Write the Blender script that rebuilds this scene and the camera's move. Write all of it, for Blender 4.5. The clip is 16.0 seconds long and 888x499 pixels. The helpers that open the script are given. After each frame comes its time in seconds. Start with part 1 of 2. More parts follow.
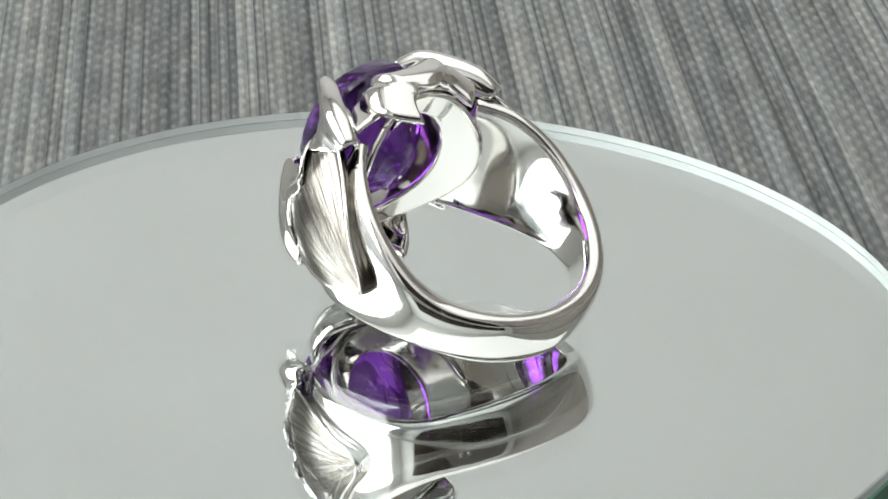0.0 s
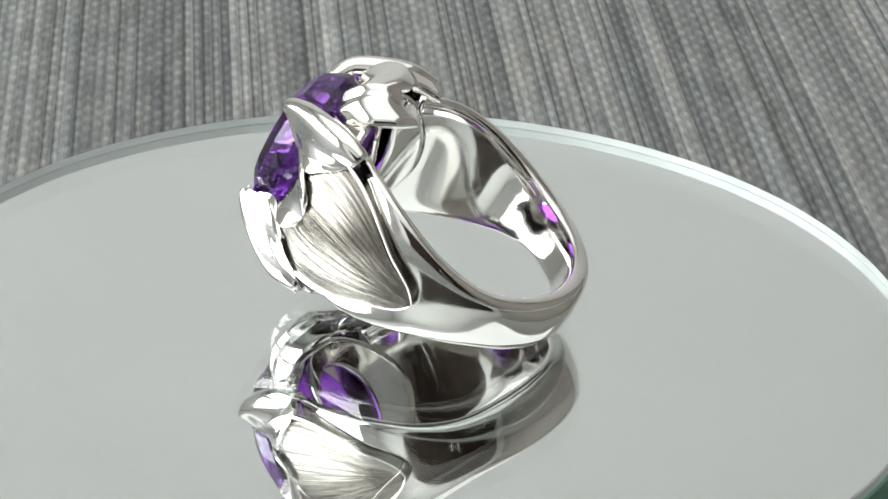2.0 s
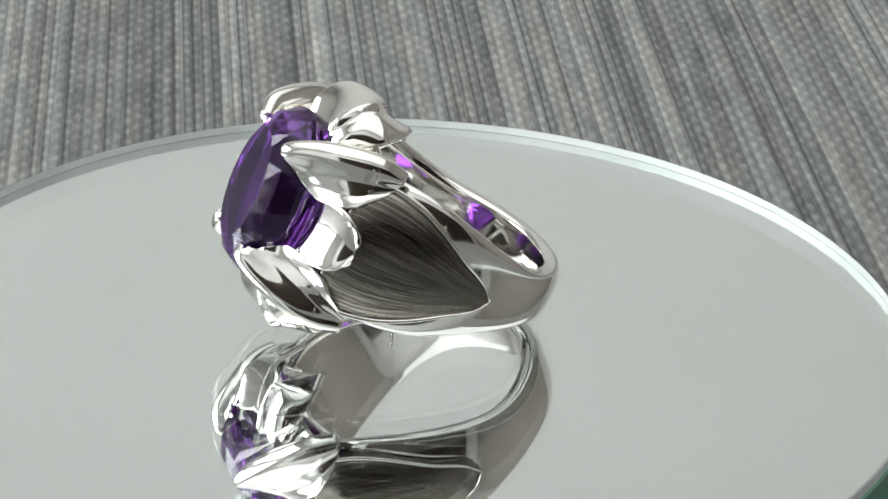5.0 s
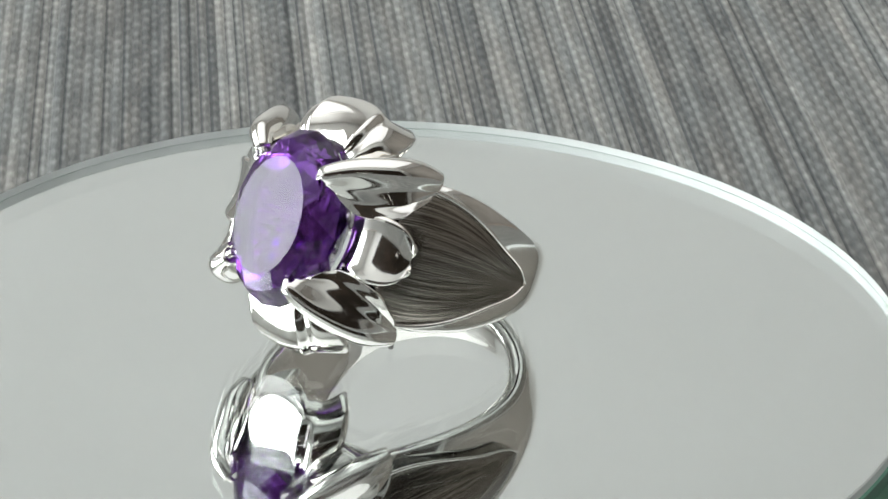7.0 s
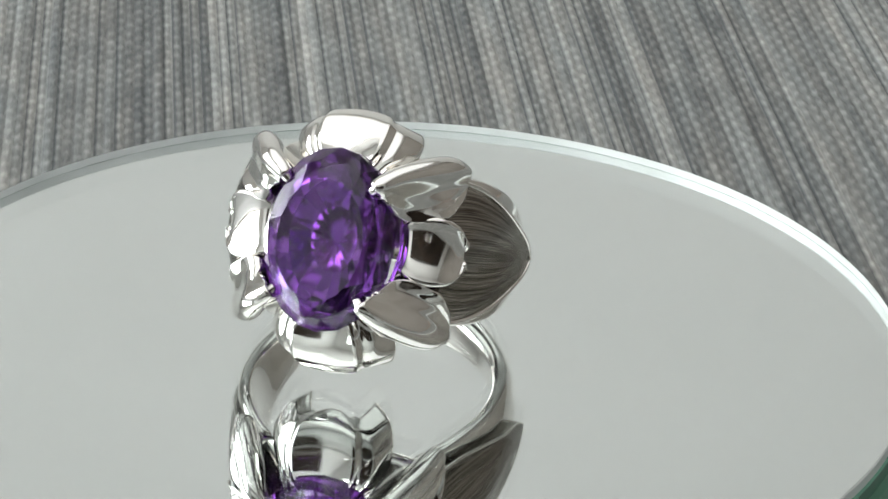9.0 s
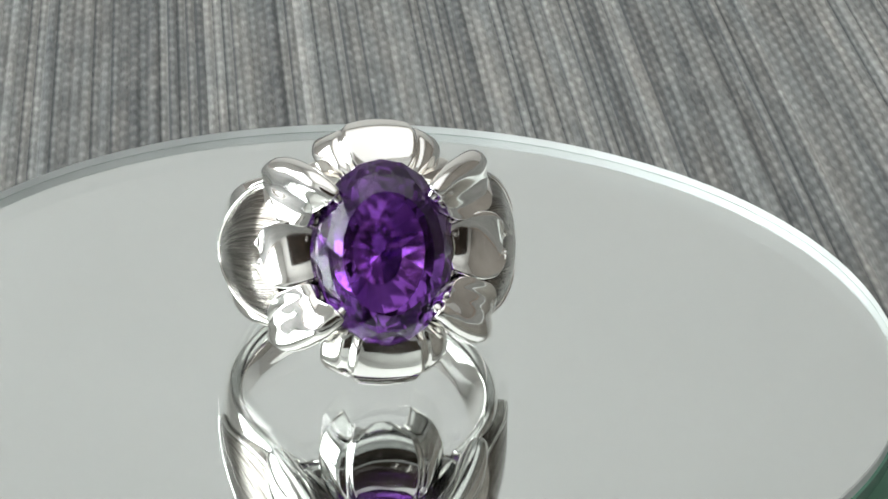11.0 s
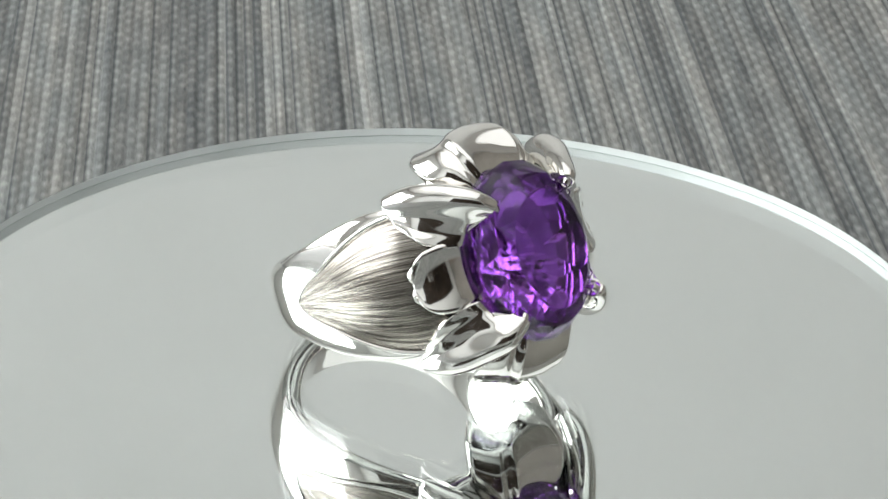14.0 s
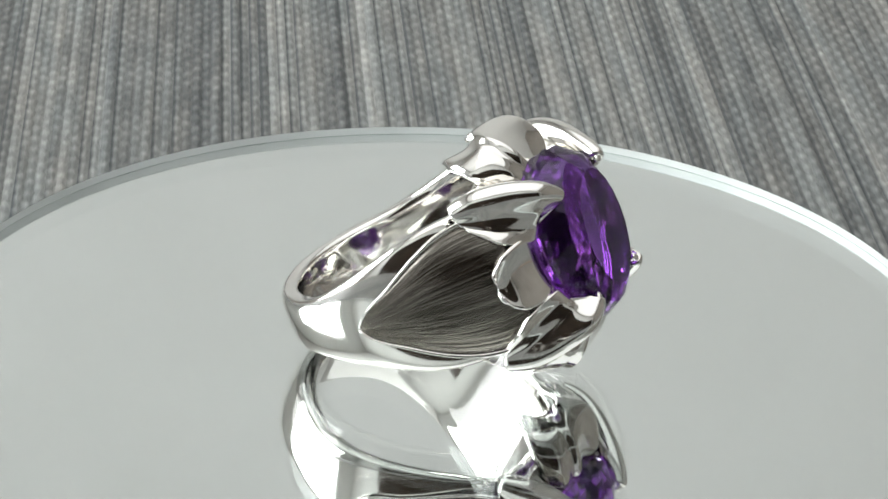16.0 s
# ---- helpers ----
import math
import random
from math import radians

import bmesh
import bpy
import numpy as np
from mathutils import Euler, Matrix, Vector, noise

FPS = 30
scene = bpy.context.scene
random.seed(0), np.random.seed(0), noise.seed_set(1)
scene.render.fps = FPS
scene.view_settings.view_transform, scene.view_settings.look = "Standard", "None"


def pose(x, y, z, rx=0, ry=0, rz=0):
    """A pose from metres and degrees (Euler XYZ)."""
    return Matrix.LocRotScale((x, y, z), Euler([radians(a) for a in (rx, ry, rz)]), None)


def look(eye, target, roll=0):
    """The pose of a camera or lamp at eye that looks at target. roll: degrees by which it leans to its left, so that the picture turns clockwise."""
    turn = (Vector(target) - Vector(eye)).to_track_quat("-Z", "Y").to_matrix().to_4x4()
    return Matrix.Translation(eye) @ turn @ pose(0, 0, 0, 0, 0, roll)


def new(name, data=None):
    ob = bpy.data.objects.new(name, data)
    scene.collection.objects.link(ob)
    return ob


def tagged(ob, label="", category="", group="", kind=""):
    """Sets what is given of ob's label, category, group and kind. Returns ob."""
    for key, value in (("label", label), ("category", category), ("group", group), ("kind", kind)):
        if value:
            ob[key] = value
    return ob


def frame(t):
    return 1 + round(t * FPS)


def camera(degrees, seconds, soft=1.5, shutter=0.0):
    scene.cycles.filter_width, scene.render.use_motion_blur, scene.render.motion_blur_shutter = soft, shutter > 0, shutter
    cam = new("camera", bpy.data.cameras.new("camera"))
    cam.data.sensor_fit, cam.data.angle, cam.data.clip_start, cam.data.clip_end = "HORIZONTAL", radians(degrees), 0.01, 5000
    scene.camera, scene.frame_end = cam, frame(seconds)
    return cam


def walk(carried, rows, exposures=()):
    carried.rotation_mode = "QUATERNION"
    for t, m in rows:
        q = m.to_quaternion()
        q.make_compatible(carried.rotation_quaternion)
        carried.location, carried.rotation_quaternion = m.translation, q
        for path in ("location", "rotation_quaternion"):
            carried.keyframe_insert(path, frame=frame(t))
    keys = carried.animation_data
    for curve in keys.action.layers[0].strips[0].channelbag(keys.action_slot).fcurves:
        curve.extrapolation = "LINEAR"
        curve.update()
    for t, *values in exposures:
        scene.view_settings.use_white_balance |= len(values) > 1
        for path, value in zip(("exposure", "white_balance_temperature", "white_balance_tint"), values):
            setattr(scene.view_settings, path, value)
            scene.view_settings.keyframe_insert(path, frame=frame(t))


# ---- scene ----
MM = 0.001
EYE = (0.0, 0.0, 0.0985)          # the camera stands 98.5 mm above the mirror's top
HUB = (-0.0041, 0.1886)           # the mirror's middle
AXIS = (-0.00305, 0.1886)          # the axis about which the ring turns

# seconds, yaw, downward pitch, roll of the hand-held camera
AIM = [
    (0.0, 0.509, 26.213, 2.316),
    (0.5, 0.528, 26.188, 2.333),
    (1.0, 0.474, 26.108, 2.349),
    (1.5, 0.466, 26.155, 2.350),
    (2.0, 0.377, 26.172, 2.357),
    (2.5, 0.365, 26.135, 2.362),
    (3.0, 0.349, 26.093, 2.374),
    (3.5, 0.346, 26.140, 2.375),
    (4.0, 0.261, 26.059, 2.387),
    (6.5, 0.151, 26.028, 1.794),
    (7.0, 0.145, 26.006, 1.791),
    (7.5, 0.086, 26.008, 1.787),
    (8.0, 0.031, 26.013, 1.787),
    (8.5, 0.036, 25.980, 1.787),
    (9.0, -0.000, 25.994, 1.783),
    (11.5, -0.102, 25.904, 1.895),
    (12.0, 0.218, 25.872, 1.857),
    (12.5, 0.598, 25.831, 1.857),
    (13.0, 0.841, 25.848, 1.879),
    (13.5, 1.028, 25.870, 1.928),
    (14.0, 1.103, 25.875, 1.973),
    (14.5, 1.105, 25.825, 2.000),
    (15.0, 1.163, 25.822, 2.067),
    (15.5, 1.204, 25.836, 2.066),
    (16.0, 1.193, 25.900, 2.111),
]

# seconds, angle by which the turntable has turned
TURN = [
    (0.0, -133.4),
    (0.5, -127.0),
    (1.0, -120.7),
    (1.5, -114.3),
    (2.0, -107.9),
    (2.5, -101.2),
    (3.0, -94.4),
    (3.5, -87.6),
    (4.0, -81.0),
    (6.5, -49.0),
    (7.0, -42.3),
    (7.5, -35.6),
    (8.0, -29.0),
    (8.5, -22.2),
    (9.0, -15.5),
    (11.5, 16.3),
    (12.0, 22.8),
    (12.5, 29.0),
    (13.0, 35.4),
    (13.5, 41.4),
    (14.0, 47.6),
    (14.5, 53.9),
    (15.0, 60.2),
    (15.5, 66.7),
    (16.0, 72.9),
]

cam = camera(17.11, 16.0, soft=1.6)
walk(cam, [(t, pose(*EYE, 0, 0, yaw) @ pose(0, 0, 0, 90 - pitch) @ pose(0, 0, 0, 0, 0, roll))
           for t, yaw, pitch, roll in AIM],
     exposures=[(0.0, 0.0), (16.0, 0.0)])

# ---- light ----
world = bpy.data.worlds.new("sky")
scene.world = world
world.use_nodes = True
nt = world.node_tree
sky = nt.nodes.new("ShaderNodeTexSky")
sky.sky_type, sky.sun_disc = "NISHITA", False
sky.sun_elevation, sky.sun_rotation = radians(40), radians(200)
nt.links.new(sky.outputs[0], nt.nodes["Background"].inputs[0])
nt.nodes["Background"].inputs[1].default_value = 0.12


def area(name, eye, target, sx, sy, watts, colour):
    lamp = bpy.data.lights.new(name, "AREA")
    lamp.shape, lamp.size, lamp.size_y, lamp.energy, lamp.color = "RECTANGLE", sx, sy, watts, colour
    ob = new(name, lamp)
    ob.matrix_world = look(eye, target)
    return ob


ROOM = (-1.5, 1.7, -1.3, 2.1, -0.76, 1.75)     # x0 x1 y0 y1 floor ceiling
WIN = (-0.8, 1.0, -0.02, 1.3)               # window opening in the west wall: y0 y1 z0 z1
area("window_light", (ROOM[0] - 0.06, (WIN[0] + WIN[1]) / 2, (WIN[2] + WIN[3]) / 2), (1, 0.15, 0.5), WIN[1] - WIN[0], WIN[3] - WIN[2], 51, (0.97, 1.0, 1.0))
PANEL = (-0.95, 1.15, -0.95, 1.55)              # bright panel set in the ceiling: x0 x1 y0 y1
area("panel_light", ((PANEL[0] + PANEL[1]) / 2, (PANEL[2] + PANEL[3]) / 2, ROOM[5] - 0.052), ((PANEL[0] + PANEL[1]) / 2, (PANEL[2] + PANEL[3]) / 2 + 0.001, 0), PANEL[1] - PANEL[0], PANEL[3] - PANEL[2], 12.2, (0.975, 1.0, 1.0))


# ---- materials ----
def material(name):
    m = bpy.data.materials.new(name)
    m.use_nodes = True
    return m, m.node_tree, m.node_tree.nodes["Principled BSDF"]


def node(t, kind, **values):
    n = t.nodes.new("ShaderNode" + kind)
    for key, value in values.items():
        n.inputs[key.replace("_", " ")].default_value = value
    return n


def ramp(t, source, *stops):
    r = t.nodes.new("ShaderNodeValToRGB")
    while len(r.color_ramp.elements) < len(stops):
        r.color_ramp.elements.new(0.5)
    for e, (pos, c) in zip(r.color_ramp.elements, stops):
        e.position, e.color = pos, (*c, 1) if len(c) == 3 else c
    t.links.new(source, r.inputs[0])
    return r


def stretched(t, scale, rotation=(0, 0, 0)):
    co = t.nodes.new("ShaderNodeTexCoord")
    mp = t.nodes.new("ShaderNodeMapping")
    mp.inputs["Scale"].default_value = scale
    mp.inputs["Rotation"].default_value = rotation
    t.links.new(co.outputs["Object"], mp.inputs[0])
    return mp.outputs[0]


def bump(t, p, height, strength, distance):
    b = node(t, "Bump", Strength=strength, Distance=distance)
    t.links.new(height, b.inputs["Height"])
    t.links.new(b.outputs[0], p.inputs["Normal"])
    return b


def polished_silver():
    m, t, p = material("polished_silver")
    p.inputs["Metallic"].default_value = 1
    p.inputs["Base Color"].default_value = (0.95, 0.93, 0.893, 1)
    n = node(t, "TexNoise", Scale=900.0, Detail=3.0)
    t.links.new(stretched(t, (1, 1, 1)), n.inputs[0])
    r = ramp(t, n.outputs[0], (0.3, (0.05,) * 3), (0.75, (0.13,) * 3))
    t.links.new(r.outputs[0], p.inputs["Roughness"])
    big = node(t, "TexNoise", Scale=320.0, Detail=1.0)
    t.links.new(stretched(t, (1, 1, 1)), big.inputs[0])
    bump(t, p, big.outputs[0], 0.2, 0.0001)
    return m


def brushed_silver():
    m, t, p = material("brushed_silver")
    p.inputs["Metallic"].default_value = 1
    uv = t.nodes.new("ShaderNodeUVMap")
    mp = t.nodes.new("ShaderNodeMapping")
    mp.inputs["Scale"].default_value = (1.5, 50, 1)
    t.links.new(uv.outputs[0], mp.inputs[0])
    n = node(t, "TexNoise", Scale=1.0, Detail=4.0, Roughness=0.65, Distortion=0.3)
    t.links.new(mp.outputs[0], n.inputs[0])
    c = ramp(t, n.outputs[0], (0.4, (0.07, 0.058, 0.047)), (0.6, (0.46, 0.43, 0.385)))
    t.links.new(c.outputs[0], p.inputs["Base Color"])
    r = ramp(t, n.outputs[0], (0.3, (0.24,) * 3), (0.7, (0.11,) * 3))
    t.links.new(r.outputs[0], p.inputs["Roughness"])
    bump(t, p, n.outputs[0], 0.6, 0.00003)
    return m


def amethyst():
    m, t, p = material("amethyst")
    p.inputs["Transmission Weight"].default_value = 0.975
    p.inputs["IOR"].default_value = 1.55
    p.inputs["Roughness"].default_value = 0.05
    n = node(t, "TexNoise", Scale=260.0, Detail=3.0)
    t.links.new(stretched(t, (1, 1, 1)), n.inputs[0])
    c = ramp(t, n.outputs[0], (0.3, (0.12, 0.025, 0.3)), (0.7, (0.28, 0.09, 0.5)))
    t.links.new(c.outputs[0], p.inputs["Base Color"])
    return m


def clear_glass():
    m, t, p = material("clear_glass")
    p.inputs["Transmission Weight"].default_value = 1
    p.inputs["IOR"].default_value = 1.5
    p.inputs["Roughness"].default_value = 0.0
    p.inputs["Base Color"].default_value = (0.975, 0.99, 0.985, 1)
    return m


def green_edge():
    m, t, p = material("green_glass_edge")
    n = node(t, "TexNoise", Scale=140.0, Detail=2.0)
    t.links.new(stretched(t, (1, 1, 0.2)), n.inputs[0])
    c = ramp(t, n.outputs[0], (0.35, (0.6, 0.645, 0.625)), (0.65, (0.7, 0.735, 0.72)))
    t.links.new(c.outputs[0], p.inputs["Base Color"])
    p.inputs["Roughness"].default_value = 0.55
    p.inputs["Transmission Weight"].default_value = 0.1
    return m


def silvering():
    m, t, p = material("mirror_silvering")
    p.inputs["Metallic"].default_value = 1
    p.inputs["Roughness"].default_value = 0.0
    p.inputs["Base Color"].default_value = (0.93, 0.945, 0.94, 1)
    return m


def plain(name, a, b, scale, rough, relief=0.0, distance=0.001):
    m, t, p = material(name)
    n = node(t, "TexNoise", Scale=scale, Detail=6.0, Roughness=0.6)
    t.links.new(stretched(t, (1, 1, 1)), n.inputs[0])
    c = ramp(t, n.outputs[0], (0.3, a), (0.7, b))
    t.links.new(c.outputs[0], p.inputs["Base Color"])
    p.inputs["Roughness"].default_value = rough
    if relief:
        bump(t, p, n.outputs[0], relief, distance)
    return m


PITCH = 0.00092                   # one warp cord of the mat
PICK = 0.0024                     # one bead of a cord
STRIPE = -5.99                    # degrees by which the cords lean


def woven():
    m, t, p = material("woven_grey")
    co = t.nodes.new("ShaderNodeTexCoord")
    sep = t.nodes.new("ShaderNodeSeparateXYZ")
    t.links.new(co.outputs["Object"], sep.inputs[0])

    def maths(op, a, b):
        n = t.nodes.new("ShaderNodeMath")
        n.operation = op
        for i, v in enumerate((a, b)):
            if isinstance(v, (int, float)):
                n.inputs[i].default_value = v
            else:
                t.links.new(v, n.inputs[i])
        return n.outputs[0]

    cord = maths("FLOOR", maths("DIVIDE", sep.outputs[0], PITCH), 0)
    w = t.nodes.new("ShaderNodeTexWhiteNoise")
    w.noise_dimensions = "1D"
    t.links.new(cord, w.inputs["W"])
    wide = node(t, "TexNoise", Scale=1.0, Detail=2.0)
    t.links.new(stretched(t, (330, 14, 1)), wide.inputs[0])
    fine = node(t, "TexNoise", Scale=1.0, Detail=3.0)
    t.links.new(stretched(t, (2600, 900, 1)), fine.inputs[0])
    patch = node(t, "TexNoise", Scale=1.0, Detail=1.0)
    t.links.new(stretched(t, (700, 160, 1)), patch.inputs[0])
    phase = maths("ADD", maths("DIVIDE", sep.outputs[1], PICK), maths("MULTIPLY", cord, 0.5))
    bead = maths("POWER", maths("ADD", maths("MULTIPLY", maths("COSINE", maths("MULTIPLY", phase, 6.28318), 0), 0.5), 0.5), 1.6)
    across = maths("SUBTRACT", maths("DIVIDE", sep.outputs[0], PITCH), cord)
    core = maths("SINE", maths("MULTIPLY", across, 3.14159), 0)
    bead = maths("MULTIPLY", maths("MULTIPLY", bead, core), maths("MULTIPLY", patch.outputs[0], 1.3))
    # bands of two to four cords share a tone, and some cords stand apart with a dark gap
    group = t.nodes.new("ShaderNodeTexWhiteNoise")
    group.noise_dimensions = "1D"
    t.links.new(maths("FLOOR", maths("ADD", maths("DIVIDE", cord, 2.6), maths("MULTIPLY", w.outputs[0], 0.7)), 0), group.inputs["W"])
    apart = t.nodes.new("ShaderNodeTexWhiteNoise")
    apart.noise_dimensions = "1D"
    t.links.new(maths("ADD", cord, 517.3), apart.inputs["W"])
    gap = maths("MULTIPLY", maths("GREATER_THAN", apart.outputs[0], 0.6), maths("MAXIMUM", maths("SUBTRACT", 1.0, maths("MULTIPLY", across, 2.6)), 0.0))
    v = maths("ADD", maths("MULTIPLY", w.outputs[0], 0.2), maths("MULTIPLY", wide.outputs[0], 0.3))
    v = maths("ADD", v, maths("MULTIPLY", group.outputs[0], 0.24))
    v = maths("ADD", v, maths("MULTIPLY", maths("SUBTRACT", fine.outputs[0], 0.5), 0.26))
    v = maths("ADD", v, maths("MULTIPLY", maths("SUBTRACT", patch.outputs[0], 0.5), 0.3))
    v = maths("ADD", v, maths("MULTIPLY", bead, 0.24))
    v = maths("SUBTRACT", v, maths("MULTIPLY", gap, 0.42))
    grey = ramp(t, v, (0.12, (0.07, 0.075, 0.078)), (0.4, (0.195, 0.2, 0.195)), (0.62, (0.315, 0.317, 0.305)), (0.9, (0.5, 0.5, 0.48)))
    tone = node(t, "TexNoise", Scale=1.0, Detail=1.0)
    t.links.new(stretched(t, (420, 40, 1)), tone.inputs[0])
    tint = ramp(t, tone.outputs[0], (0.35, (0.985, 1.01, 1.01)), (0.65, (1.04, 1.01, 0.975)))
    c = t.nodes.new("ShaderNodeMixRGB")
    c.blend_type = "MULTIPLY"
    c.inputs[0].default_value = 1.0
    t.links.new(grey.outputs[0], c.inputs[1])
    t.links.new(tint.outputs[0], c.inputs[2])
    t.links.new(c.outputs[0], p.inputs["Base Color"])
    p.inputs["Roughness"].default_value = 0.62
    bump(t, p, fine.outputs[0], 0.5, 0.0002)
    return m


SILVER, BRUSHED, GEM = polished_silver(), brushed_silver(), amethyst()
GLASS, EDGE, MIRROR = clear_glass(), green_edge(), silvering()
WOVEN = woven()
RIM = plain("deep_green_glass", (0.1, 0.24, 0.17), (0.16, 0.33, 0.25), 60, 0.12)
PLATTER = plain("green_plastic", (0.06, 0.16, 0.11), (0.09, 0.22, 0.15), 40, 0.3)
WALL = plain("white_wall_paint", (0.72, 0.73, 0.72), (0.78, 0.79, 0.78), 2.0, 0.8, 0.2, 0.002)
DARK = plain("dark_brown_wood", (0.008, 0.0055, 0.004), (0.035, 0.024, 0.016), 3.0, 0.75, 0.2, 0.002)
TAUPE = plain("brown_wall_paint", (0.24, 0.22, 0.2), (0.3, 0.28, 0.255), 2.0, 0.8, 0.2, 0.002)
CEIL = plain("white_ceiling_paint", (0.8, 0.8, 0.79), (0.85, 0.85, 0.84), 2.0, 0.9)
DARK.node_tree.nodes["Principled BSDF"].inputs["Specular IOR Level"].default_value = 0.2
BOARD = plain("brown_floor_boards", (0.12, 0.075, 0.045), (0.22, 0.14, 0.085), 4.0, 0.5)
TABLEWOOD = plain("brown_table_wood", (0.14, 0.085, 0.05), (0.24, 0.15, 0.09), 9.0, 0.4)
FRAME = plain("white_window_paint", (0.78, 0.78, 0.77), (0.84, 0.84, 0.83), 5.0, 0.4)


# ---- building ----
def mesh_object(name, verts, faces, mat, parent=None, smooth=True, label=""):
    me = bpy.data.meshes.new(name)
    me.from_pydata([tuple(v) for v in verts], [], [tuple(f) for f in faces])
    me.materials.append(mat)
    if smooth:
        me.polygons.foreach_set("use_smooth", [True] * len(me.polygons))
    me.update()
    ob = new(name, me)
    ob.parent = parent
    if label:
        ob["label"] = label
    return ob


def part(name, bm, mat, parent=None, label="", smooth=False):
    me = bpy.data.meshes.new(name)
    bm.normal_update()
    bm.to_mesh(me)
    bm.free()
    me.materials.append(mat)
    if smooth:
        me.polygons.foreach_set("use_smooth", [True] * len(me.polygons))
    ob = new(name, me)
    ob.parent = parent
    if label:
        ob["label"] = label
    return ob


def box(x0, x1, y0, y1, z0, z1, bevel=0.0):
    bm = bmesh.new()
    bmesh.ops.create_cube(bm, size=1, matrix=Matrix.LocRotScale(((x0 + x1) / 2, (y0 + y1) / 2, (z0 + z1) / 2), None, (x1 - x0, y1 - y0, z1 - z0)))
    if bevel:
        bmesh.ops.bevel(bm, geom=bm.edges[:], offset=bevel, segments=3, profile=0.5, affect="EDGES")
    return bm


def lathe(profile, steps=256):
    """A closed ring swept round z from (r, z) points."""
    verts, faces, n = [], [], len(profile)
    for i in range(steps):
        a = 2 * math.pi * i / steps
        verts += [(r * math.cos(a), r * math.sin(a), z) for r, z in profile]
    for i in range(steps):
        j = (i + 1) % steps
        faces += [(i * n + k, j * n + k, j * n + (k + 1) % n, i * n + (k + 1) % n)[::-1] for k in range(n)]
    return verts, faces


# ---- the room ----
x0, x1, y0, y1, z0, z1 = ROOM
T = 0.12
tagged(part("floor", box(x0 - T, x1 + T, y0 - T, y1 + T, z0 - 0.1, z0), BOARD), "brown wooden floor boards of the room", "floor", kind="structure")
tagged(part("ceiling", box(x0 - T, x1 + T, y0 - T, y1 + T, z1, z1 + 0.1), CEIL), "plain white painted ceiling of the room", "ceiling", kind="structure")
tagged(part("wall_north", box(x0 - T, x1 + T, y1, y1 + T, z0, z1), WALL), "plain pale grey wall behind the table", "wall", kind="structure")
tagged(part("wall_south", box(x0 - T, x1 + T, y0 - T, y0, z0, z1), WALL), "plain pale grey wall behind the viewer", "wall", kind="structure")
tagged(part("wall_east", box(x1, x1 + T, y0, y1, z0, z1), TAUPE), "plain dull brown side wall of the room", "wall", kind="structure")
west = tagged(part("wall_west", box(x0 - T, x0, y0, y1, z0, WIN[2]), WALL), "pale grey wall with a wide window opening", "wall", kind="structure")
part("wall_head", box(x0 - T, x0, y0, y1, WIN[3], z1), WALL, west)
part("wall_pier", box(x0 - T, x0, y0, WIN[0], WIN[2], WIN[3]), WALL, west)
part("wall_pier", box(x0 - T, x0, WIN[1], y1, WIN[2], WIN[3]), WALL, west)
window = tagged(new("window_1"), "wide white-framed window letting in daylight", "window", kind="structure")
for a, b, c, d in ((WIN[0], WIN[1], WIN[2], WIN[2] + 0.05), (WIN[0], WIN[1], WIN[3] - 0.05, WIN[3]),
                   (WIN[0], WIN[0] + 0.05, WIN[2] + 0.05, WIN[3] - 0.05), (WIN[1] - 0.05, WIN[1], WIN[2] + 0.05, WIN[3] - 0.05),
                   (0.6, 0.64, WIN[2] + 0.05, WIN[3] - 0.05)):
    part("window_frame", box(x0 - 0.05, x0 - 0.005, a, b, c, d, 0.004), FRAME, window)

# added out of view: a dark mass for the silver to reflect behind the camera
cupboard = tagged(new("cupboard"), "unseen dark brown two-door cupboard, added to darken the ring's reflections", "cupboard")
cupboard.location = (0, y0, z0)
part("body", box(-0.6, 0.9, 0.0, 0.5, 0.0, 1.42, 0.004), DARK, cupboard)
for a, b in ((-0.59, 0.145), (0.155, 0.89)):
    door = part("door", box(a, b, 0.502, 0.522, 0.06, 1.39, 0.003), DARK, cupboard)
    k = b - 0.05 if b < 0.5 else a + 0.05
    part("handle", box(k - 0.008, k + 0.008, 0.524, 0.545, 0.75, 0.9, 0.003), SILVER, door, "slim metal handle")
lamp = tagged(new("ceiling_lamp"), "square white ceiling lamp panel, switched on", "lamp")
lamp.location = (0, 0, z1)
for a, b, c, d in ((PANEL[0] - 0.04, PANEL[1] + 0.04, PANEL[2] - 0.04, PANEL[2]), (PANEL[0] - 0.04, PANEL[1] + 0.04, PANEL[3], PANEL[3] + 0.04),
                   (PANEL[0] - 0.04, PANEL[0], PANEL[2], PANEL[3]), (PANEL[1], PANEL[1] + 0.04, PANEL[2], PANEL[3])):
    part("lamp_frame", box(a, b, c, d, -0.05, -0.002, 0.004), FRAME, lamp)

MATZ = -0.0125
table = tagged(new("table"), "brown wooden table under the woven mat", "table")
part("tabletop", box(-0.7, 0.7, -0.35, 0.75, MATZ - 0.033, MATZ - 0.003, 0.004), TABLEWOOD, table)
for px in (-0.64, 0.64):
    for py in (-0.29, 0.69):
        part("leg", box(px - 0.03, px + 0.03, py - 0.03, py + 0.03, z0, MATZ - 0.033, 0.004), TABLEWOOD, table)


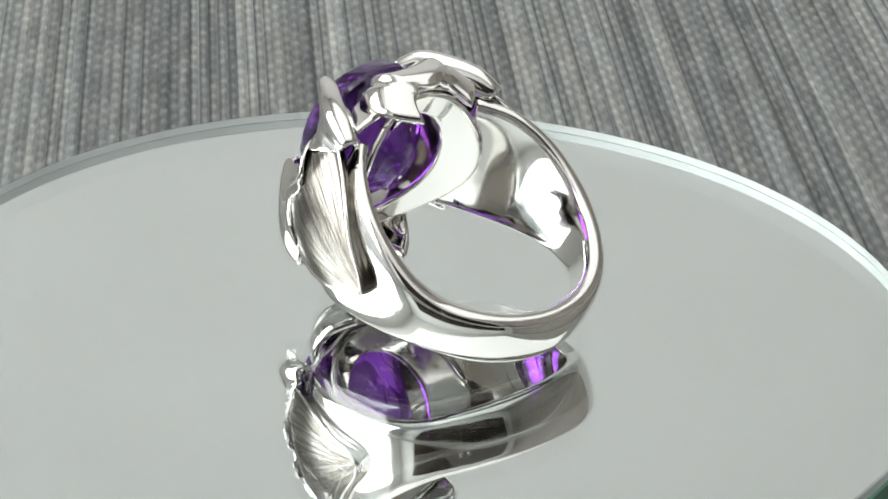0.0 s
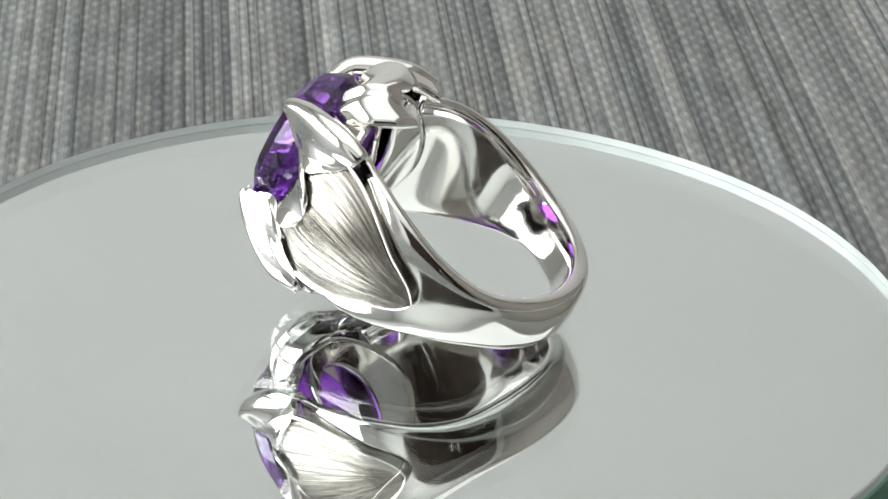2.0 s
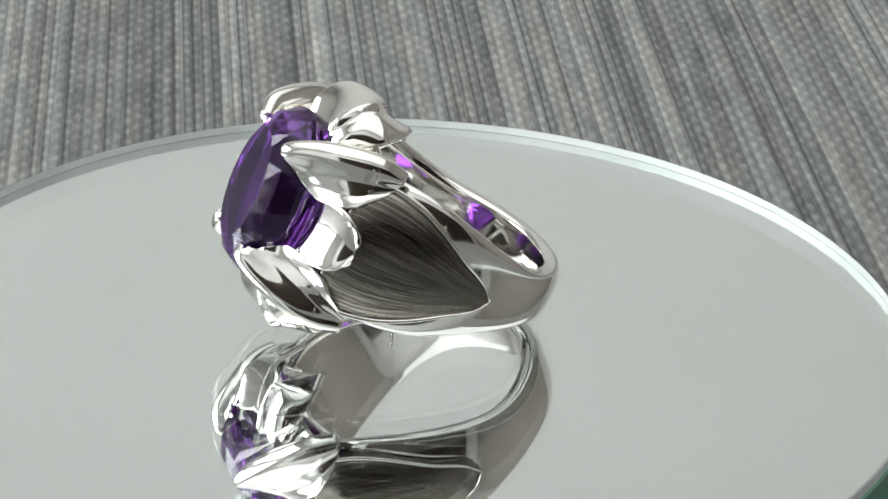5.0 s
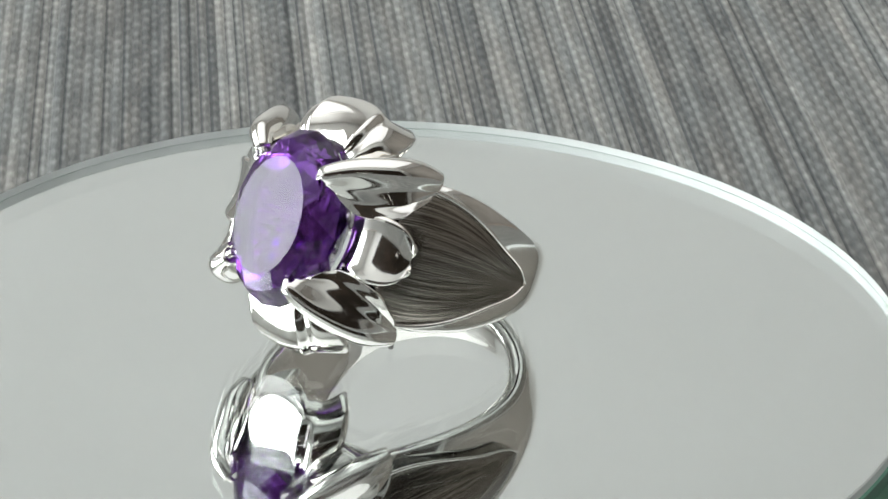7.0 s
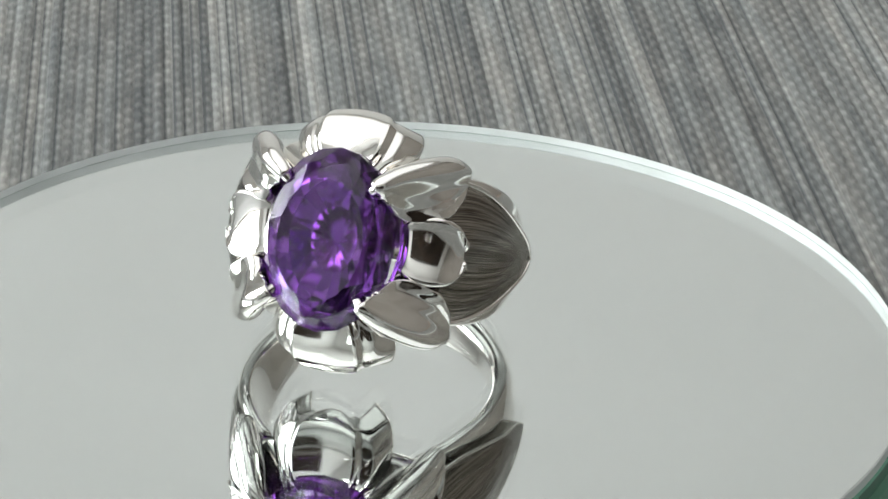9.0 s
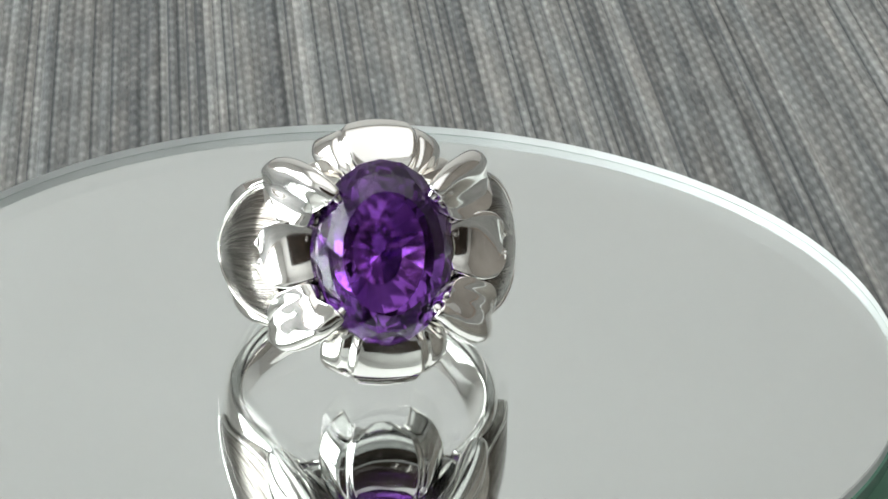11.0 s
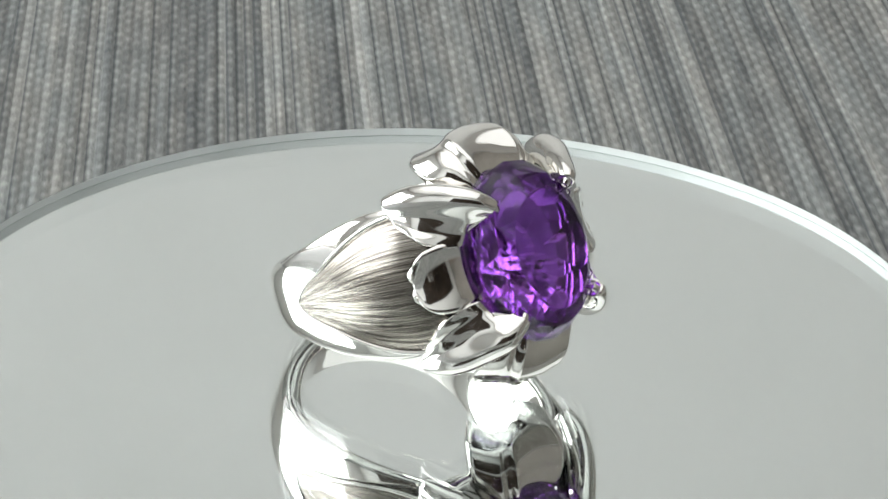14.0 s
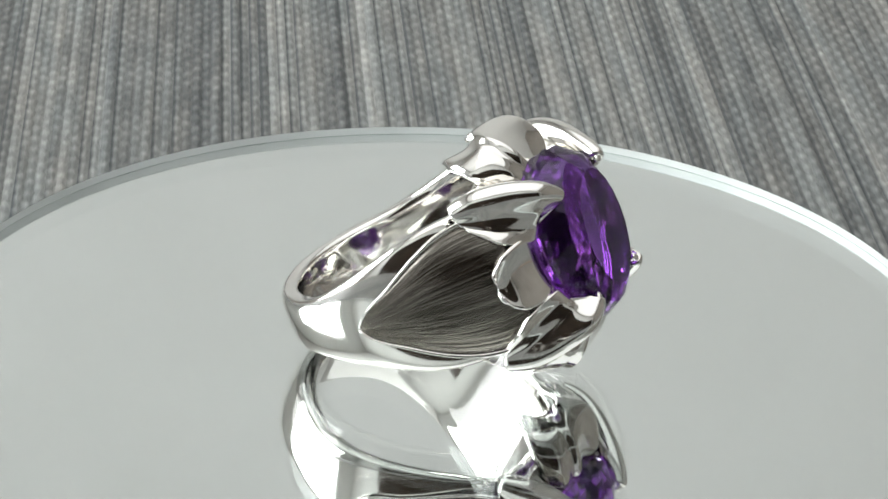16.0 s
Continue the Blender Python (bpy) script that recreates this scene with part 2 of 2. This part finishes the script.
# ---- the woven mat: one sheet of ribbed cords ----
def woven_mat():
    """Warp cords run along the sheet's y; each dips under the weft at every second pick."""
    def sheet(xs, ys, relief):
        X, Y = np.meshgrid(xs, ys, indexing="ij")
        cord = np.floor(X / PITCH)
        u = X / PITCH - cord
        rib = np.sqrt(np.maximum(0.0, 1 - (2 * u - 1) ** 2))
        rnd = np.modf(np.abs(np.sin(cord * 12.9898) * 43758.5453))[0]
        pick = 0.5 + 0.5 * np.cos(2 * np.pi * (Y / PICK + 0.5 * cord))
        Z = relief * (rib * (0.00012 + 0.00007 * pick) + 0.00012 * rnd)
        n, m = X.shape
        v = np.stack([X, Y, Z], -1).reshape(-1, 3)
        i = np.arange(n * m).reshape(n, m)
        f = np.stack([i[:-1, :-1], i[1:, :-1], i[1:, 1:], i[:-1, 1:]], -1).reshape(-1, 4)
        return v, f
    xs = np.arange(-0.095, 0.105, PITCH / 5)
    ys = np.arange(0.19, 0.305, 0.0003)
    v, f = sheet(xs, ys, 1.0)
    verts, faces = v.tolist(), f.tolist()
    ax0, ax1, ay0, ay1 = xs[0], xs[-1], ys[0], ys[-1]
    for bx0, bx1, by0, by1 in ((-0.42, ax0, -0.25, 0.62), (ax1, 0.42, -0.25, 0.62), (ax0, ax1, -0.25, ay0), (ax0, ax1, ay1, 0.62)):
        k = len(verts)
        verts += [(bx0, by0, 0.0001), (bx1, by0, 0.0001), (bx1, by1, 0.0001), (bx0, by1, 0.0001)]
        faces.append((k, k + 1, k + 2, k + 3))
    k = len(verts)
    lo, hi = (-0.42, -0.25), (0.42, 0.62)
    verts += [(lo[0], lo[1], -0.0028), (hi[0], lo[1], -0.0028), (hi[0], hi[1], -0.0028), (lo[0], hi[1], -0.0028),
              (lo[0], lo[1], 0.0001), (hi[0], lo[1], 0.0001), (hi[0], hi[1], 0.0001), (lo[0], hi[1], 0.0001)]
    faces += [(k + 3, k + 2, k + 1, k)] + [(k + a, k + b, k + 4 + b, k + 4 + a) for a, b in ((0, 1), (1, 2), (2, 3), (3, 0))]
    ob = mesh_object("woven_mat", verts, faces, WOVEN)
    ob.matrix_world = pose(0, 0, MATZ, 0, 0, -STRIPE)
    return tagged(ob, "grey striped woven table mat of ribbed cords", "mat")


woven_mat()

# ---- the turntable and its mirror ----
R_DISC, GLASS_T = 0.03777, 0.0020
turntable = tagged(new("turntable"), "round glass mirror with a green edge on a woven mat", "turntable")
turntable.location = (*HUB, 0)
v, f = lathe([(0.0002, 0.0), (R_DISC - 0.0003, 0.0), (R_DISC - 0.0002, -0.0001), (R_DISC - 0.0002, -GLASS_T + 0.00002), (0.0002, -GLASS_T + 0.00002)])
pane = mesh_object("glass_disc", v, f, GLASS, turntable, smooth=False, label="clear round glass with a pale green edge")
pane.data.materials.append(EDGE)
for poly in pane.data.polygons:
    if abs(poly.normal.z) < 0.9 and poly.center.xy.length > 0.01:
        poly.material_index = 1
pane.visible_shadow = False
v, f = lathe([(R_DISC - 0.00018, -0.0008), (R_DISC, -0.0009), (R_DISC, -GLASS_T + 0.00002), (R_DISC - 0.00018, -GLASS_T + 0.00002)])
mesh_object("glass_rim", v, f, RIM, turntable, smooth=False, label="deep green outer edge of the glass")
v, f = lathe([(0.0002, -GLASS_T), (R_DISC - 0.00003, -GLASS_T), (R_DISC - 0.00003, -GLASS_T - 0.0003), (0.0002, -GLASS_T - 0.0003)])
mesh_object("mirror_coating", v, f, MIRROR, turntable, smooth=False, label="bright silvered mirror back")
v, f = lathe([(0.0002, -GLASS_T - 0.0003), (R_DISC + 0.0004, -GLASS_T - 0.0003), (R_DISC + 0.0009, -GLASS_T - 0.001), (R_DISC + 0.0009, MATZ + 0.002),
              (R_DISC, MATZ + 0.0004), (0.0002, MATZ + 0.0004)])
mesh_object("platter", v, f, PLATTER, turntable, smooth=False, label="green plastic turntable base")

# ---- the ring ----
TILT = radians(24)
EU = Vector((0, -math.cos(TILT), math.sin(TILT)))      # towards the stone
EV = Vector((1, 0, 0))
EW = Vector((0, math.sin(TILT), math.cos(TILT)))       # the finger's axis
CENTRE = (-2.1, 1.75, 6.32)                              # the hole's middle from the hub, in mm


def place(u, v, w):
    """From the ring's own axes in mm to metres over the ring's foot."""
    p = EU * u + EV * v + EW * w
    return (p.x * MM, p.y * MM, (p.z + CENTRE[2]) * MM)


ring = tagged(new("ring"), "polished silver flower ring with oval purple stone on a mirror", "ring")


def solid(name, fn, ns, nt_, thick, mat, label="", uv=False, closed=False):
    """A shell between fn(s, t) and the same surface moved inwards by thick (mm)."""
    S, Q = np.linspace(0, 1, ns), np.linspace(-1, 1, nt_)
    P = np.array([[fn(s, q) for q in Q] for s in S], float)
    ds, dt = np.gradient(P, axis=0), np.gradient(P, axis=1)
    if closed:
        dt[:, 0] = dt[:, -1] = P[:, 1] - P[:, -2]
    N = np.cross(ds, dt)
    N /= np.maximum(1e-9, np.linalg.norm(N, axis=2, keepdims=True))
    inner = P - N * thick
    # rounded rim: the edge of both skins drawn together
    top = P.copy()
    for a in (np.s_[0, :], np.s_[-1, :]) if closed else (np.s_[0, :], np.s_[-1, :], np.s_[:, 0], np.s_[:, -1]):
        top[a] = P[a] - N[a] * thick * 0.3
        inner[a] = P[a] - N[a] * thick * 0.7
    verts = [place(*p) for p in top.reshape(-1, 3)] + [place(*p) for p in inner.reshape(-1, 3)]
    i = np.arange(ns * nt_).reshape(ns, nt_)
    k = ns * nt_
    f = np.stack([i[:-1, :-1], i[1:, :-1], i[1:, 1:], i[:-1, 1:]], -1).reshape(-1, 4).tolist()
    faces = f + [(d + k, c + k, b + k, a + k) for a, b, c, d in f]
    if closed:
        i = i.copy()
        merge = {int(b): int(a) for a, b in zip(i[:, 0], i[:, -1])}
        merge.update({b + k: a + k for b, a in list(merge.items())})
        faces = [tuple(merge.get(x, x) for x in fc) for fc in faces]
        for row in (i[0], i[-1][::-1]):
            for b, a in zip(row[:-1], row[1:]):
                a, b = merge.get(int(a), int(a)), merge.get(int(b), int(b))
                faces.append((a, a + k, b + k, b))
    loop = [] if closed else list(i[:, 0]) + list(i[-1, 1:]) + list(i[::-1, -1][1:]) + list(i[0, ::-1][1:-1])
    for a, b in zip(loop, loop[1:] + loop[:1]):
        faces.append((int(a), int(a) + k, int(b) + k, int(b)))
    ob = mesh_object(name, verts, faces, mat, ring, label=label)
    if uv:
        layer = ob.data.uv_layers.new(name="along")
        for li, loop_ in enumerate(ob.data.loops):
            j = loop_.vertex_index % k
            layer.data[li].uv = (S[j // nt_], Q[j % nt_])
    return ob


def spline(points, s):
    """Catmull-Rom through points, s in 0..1."""
    n = len(points) - 1
    x = min(max(s, 0), 1) * n
    i = min(int(x), n - 1)
    q = x - i
    p0, p1, p2, p3 = (np.array(points[min(max(j, 0), n)], float) for j in (i - 1, i, i + 1, i + 2))
    return 0.5 * (2 * p1 + (p2 - p0) * q + (2 * p0 - 5 * p1 + 4 * p2 - p3) * q * q + (3 * p1 - p0 - 3 * p2 + p3) * q ** 3)


def ease(a, b, x):
    x = min(max((x - a) / (b - a), 0), 1)
    return x * x * (3 - 2 * x)


INNER = 8.6


def half_width(deg):
    return 2.1 + 3.1 * ease(132, 50, deg)


def outer(deg):
    return 10.3 - 0.3 * ease(120, 85, deg)


def shank():
    steps, n = 160, 40
    verts, faces = [], []
    for i in range(steps + 1):
        deg = 38 + (360 - 76) * i / steps
        d = deg if deg <= 180 else 360 - deg
        hw, ro = half_width(d), outer(d)
        rm, th = (INNER + ro) / 2, (ro - INNER) / 2
        for k in range(n):
            a = 2 * math.pi * k / n
            ca, sa = math.cos(a), math.sin(a)
            w = hw * math.copysign(abs(ca) ** 0.75, ca)
            r = rm + th * math.copysign(abs(sa) ** (0.75 if sa > 0 else 0.35), sa)
            b = radians(deg)
            verts.append(place(r * math.cos(b), r * math.sin(b), w))
    for i in range(steps):
        for k in range(n):
            faces.append((i * n + k, (i + 1) * n + k, (i + 1) * n + (k + 1) % n, i * n + (k + 1) % n))
    faces.append(tuple(range(n)))
    faces.append(tuple(steps * n + k for k in reversed(range(n))))
    mesh_object("band", verts, faces, SILVER, ring, label="polished silver band widening to the shoulders")


def tube(name, points, radii, label=""):
    """A tapered round bar through points."""
    n, m = 36, 16
    verts, faces = [], []
    for i in range(n + 1):
        s = i / n
        p = spline(points, s)
        d = spline(points, min(1, s + 0.02)) - spline(points, max(0, s - 0.02))
        d /= np.linalg.norm(d)
        side = np.cross(d, (1, 0, 0))
        side /= np.linalg.norm(side)
        up = np.cross(side, d)
        (r,) = spline([(x,) for x in radii], s)
        for k in range(m):
            a = 2 * math.pi * k / m
            q = p + side * r * math.cos(a) + up * r * 0.8 * math.sin(a) * (1.0 if math.sin(a) > 0 else 0.7)
            verts.append(place(*q))
    for i in range(n):
        for k in range(m):
            faces.append((i * m + k, i * m + (k + 1) % m, (i + 1) * m + (k + 1) % m, (i + 1) * m + k))
    faces += [tuple(reversed(range(m))), tuple(n * m + k for k in range(m))]
    mesh_object(name, verts, faces, SILVER, ring, label=label)


def leaf_half(s):
    return 4.75 * (1 - s ** 2.1) ** 0.85 * (0.92 + 0.16 * math.sin(math.pi * min(1, s * 1.3))) + 0.03


def shoulder_leaf(side):
    """A domed brushed leaf laid over the band, its point towards the band's back."""
    path = [(10.2, 7.5), (8.2, 8.85), (5.2, 9.95), (2.1, 10.55), (-1.0, 10.8)]

    def fn(s, q):
        u, v = spline(path, s)
        w = leaf_half(s) * q
        return u - 0.3 * (abs(w) / 5.0) ** 2, (v + (0.1 if side > 0 else -0.5) * s - 1.45 * (abs(w) / 5.0) ** 2.2) * side, w * side
    solid("shoulder_leaf", fn, 40, 33, 1.1, BRUSHED, "satin-brushed silver leaf on the shoulder", uv=True)
    for edge in (1, -1):
        line = [fn(x, edge) for x in np.linspace(0.05, 1, 14)]
        tube("leaf_rim", line, (0.14, 0.18, 0.18, 0.16, 0.1), "raised polished rim along the leaf")


def lobed_petal(end, path, widths):
    """The broad petal over the finger's side: a hollowed middle tongue with raised edges and a drooping lobe on each side."""
    def fn(s, q):
        u, r = spline(path, s)
        (hw,) = spline([(x,) for x in widths], s)
        a = abs(q)
        grow = min(1, 0.25 + 2.5 * s)
        hollow = -0.45 * min(1, a / 0.5) ** 2
        step = 0.5 * ease(0.5, 0.62, a)
        y = max(0, (a - 0.6) / 0.4)
        lobe = 1.9 * y ** 1.7 - 0.3 * math.sin(math.pi * y)
        r2 = r - hw * 0.26 * a * a - 0.25 * ease(0.5, 0.6, a)
        return u - grow * (hollow + step + lobe), -hw * q * end, r2 * end
    solid("petal", fn, 40, 65, 0.75, SILVER, "broad polished petal with a hollowed middle")


def side_petal(side):
    """The short hollow tongue between two prongs, ending over the brushed leaf."""
    path = [(11.0, 4.4), (11.1, 5.5), (10.7, 6.8), (9.9, 7.9), (9.0, 8.55 if side > 0 else 8.4)]

    def fn(s, q):
        u, r = spline(path, s)
        hw = (1.6 + 0.75 * math.sin(math.pi * min(0.5, s))) * (1 - 0.92 * max(0, (s - 0.45) / 0.55) ** 2.4) ** 0.5
        rim = 0.42 * q * q - 0.12 * ease(0.88, 1.0, abs(q)) - 0.08
        return u + 0.8 * rim, side * (r + 0.5 * rim), side * hw * q
    solid("side_petal", fn, 56, 41, 0.28, SILVER, "short hollow polished petal")


def prong(side, end):
    """A claw that widens from the stone outwards, with a hollow leaf hanging from its flank."""
    dip = 0.0 if end > 0 else -0.25
    path = [(13.75, 3.0, 3.62), (13.75, 3.55, 4.2), (12.75, 4.7, 5.1), (10.9, 5.95, 5.8), (9.0, 6.9, 6.05), (7.2, 7.4, 5.75)]
    path = [(u + dip * (i > 2) + (0.35 * side if i < 2 else 0), v * side - (0.25 if i < 3 else 0), w * end - 0.15) for i, (u, v, w) in enumerate(path)]
    tube("claw", path, (0.26, 0.36, 0.46, 0.52, 0.5, 0.3), "polished silver prong gripping the stone")
    section = [(0.25, -1.5), (-0.25, -0.8), (-0.3, -0.05), (0.25, 0.1), (0.9, -0.42), (1.6, -0.92), (2.4, -1.2), (3.1, -1.2)]

    def fn(s, q):
        k = 0.12 + 0.88 * s
        p = spline(path, k)
        d = spline(path, min(1, k + 0.03)) - spline(path, max(0, k - 0.03))
        d /= np.linalg.norm(d)
        n = np.array((p[0] - 5.0, p[1], p[2]))
        n -= d * n.dot(d)
        n /= np.linalg.norm(n)
        b = np.cross(d, n) * (side * end)
        x, y = spline(section, 0.5 + 0.5 * q * side * end)
        (m,) = spline([(c,) for c in (0.15, 0.5, 0.85, 1.0, 1.0, 0.9)], s)
        (f,) = spline([(c,) for c in (0.15, 0.5, 0.9, 1.05, 1.0, 0.9)], s)
        (sink,) = spline([(c,) for c in (1.0, 1.0, 0.5, 0.15, 0.0, 0.0)], s)
        shut = (1 - 0.93 * max(0, (s - 0.6) / 0.4) ** 2.2) ** 0.5
        flank = max(0, x - 0.4)
        y += 0.035 * math.sin(6.5 * flank) * min(1, 2 * flank)      # faint flutes
        return p + b * ((x - flank) * m + flank * f) * shut + n * ((y * m - flank * f * sink) * shut - 0.1)
    solid("prong_leaf", fn, 36, 49, 0.5, SILVER, "hollow polished leaf on the prong's flank")


def flower_base():
    """The scalloped skirt of silver that carries the petals, hollow from behind."""
    def fn(s, q):
        a = math.pi * q
        u = 11.2 - 2.9 * s
        scallop = 1 + 0.03 * s * math.cos(8 * a)
        ra, rb = (4.6 + 3.4 * s) * scallop, (6.0 + 1.5 * s) * scallop
        return u, ra * math.cos(a), rb * math.sin(a)
    solid("flower_base", fn, 16, 145, 0.5, SILVER, "scalloped silver flower under the stone", closed=True)


def gallery():
    """The inside of the head: the finger hole's curve with an oval opening under the stone."""
    def fn(s, q):
        a = math.pi * q
        c, d = math.cos(a), math.sin(a)
        iv, iw = 3.9 * c, 4.9 * d
        ov, ow = 6.6 * c, 6.9 * d
        v, w = iv + (ov - iv) * s, iw + (ow - iw) * s
        return -(INNER ** 2 - v * v) ** 0.5 + 0.0, v, w
    def flip(s, q):
        u, v, w = fn(1 - s, q)
        return -u + 0.02, v, w
    solid("gallery", flip, 14, 97, -0.5, SILVER, "polished inside of the head with an oval opening", closed=True)


def gem():
    """Oval brilliant: table, star and kite facets, girdle, pavilion."""
    A, B = 4.68, 6.35
    rings = [(14.2, 0.66, 0.0), (13.5, 0.85, 0.5), (12.1, 0.995, 0.0), (11.75, 1.0, 0.0), (10.5, 0.88, 0.5), (9.0, 0.66, 0.0), (7.8, 0.36, 0.5)]
    n = 20
    rng = random.Random(5)
    verts, faces = [], []
    for u, k, off in rings:
        for i in range(n):
            a = 2 * math.pi * (i + off + (rng.uniform(-0.16, 0.16) if k < 0.98 else 0)) / n
            h = k * (1 + (rng.uniform(-0.025, 0.025) if 0.7 < k < 0.98 else 0))
            verts.append(place(u + 0.2 + 0.06 * A * h * math.cos(a), A * h * math.cos(a) - 0.25, B * h * math.sin(a) - 0.15))
    tip = len(verts)
    verts.append(place(7.4, -0.1, -0.4))
    for j in range(len(rings) - 1):
        o0, o1 = rings[j][2], rings[j + 1][2]
        for i in range(n):
            a, b = j * n + i, j * n + (i + 1) % n
            c, d = (j + 1) * n + i, (j + 1) * n + (i + 1) % n
            if o0 == o1:
                faces.append((a, c, d, b))
            elif o1 > o0:
                faces += [(a, c, b), (b, c, d)]
            else:
                faces += [(a, c, d), (a, d, b)]
    faces.append(tuple(range(n)))
    last = (len(rings) - 1) * n
    faces += [(last + i, tip, last + (i + 1) % n) for i in range(n)]
    bm = bmesh.new()
    vs = [bm.verts.new(p) for p in verts]
    for fc in faces:
        bm.faces.new([vs[i] for i in fc])
    bmesh.ops.recalc_face_normals(bm, faces=bm.faces)
    part("stone", bm, GEM, ring, "faceted oval purple stone")


shank()
gallery()
flower_base()
gem()
for side in (1, -1):
    shoulder_leaf(side)
    side_petal(side)
    for end in (1, -1):
        prong(side, end)
lobed_petal(1, [(11.3, 5.4), (11.0, 6.5), (10.4, 7.6), (9.6, 8.45), (8.5, 8.9), (7.4, 8.7)], (3.0, 4.0, 4.5, 4.5, 3.9, 2.4))
lobed_petal(-1, [(11.4, 5.4), (11.1, 6.5), (10.5, 7.7), (9.6, 8.8), (8.4, 9.45), (7.1, 9.3)], (3.0, 4.0, 4.5, 4.5, 3.9, 2.4))


# ---- what moves ----
def motions():
    walk(turntable, [(t, pose(*HUB, 0, 0, 0, a)) for t, a in TURN])
    walk(ring, [(t, pose(*AXIS, 0, 0, 0, a) @ pose(CENTRE[0] * MM, CENTRE[1] * MM, 0)) for t, a in TURN])


motions()
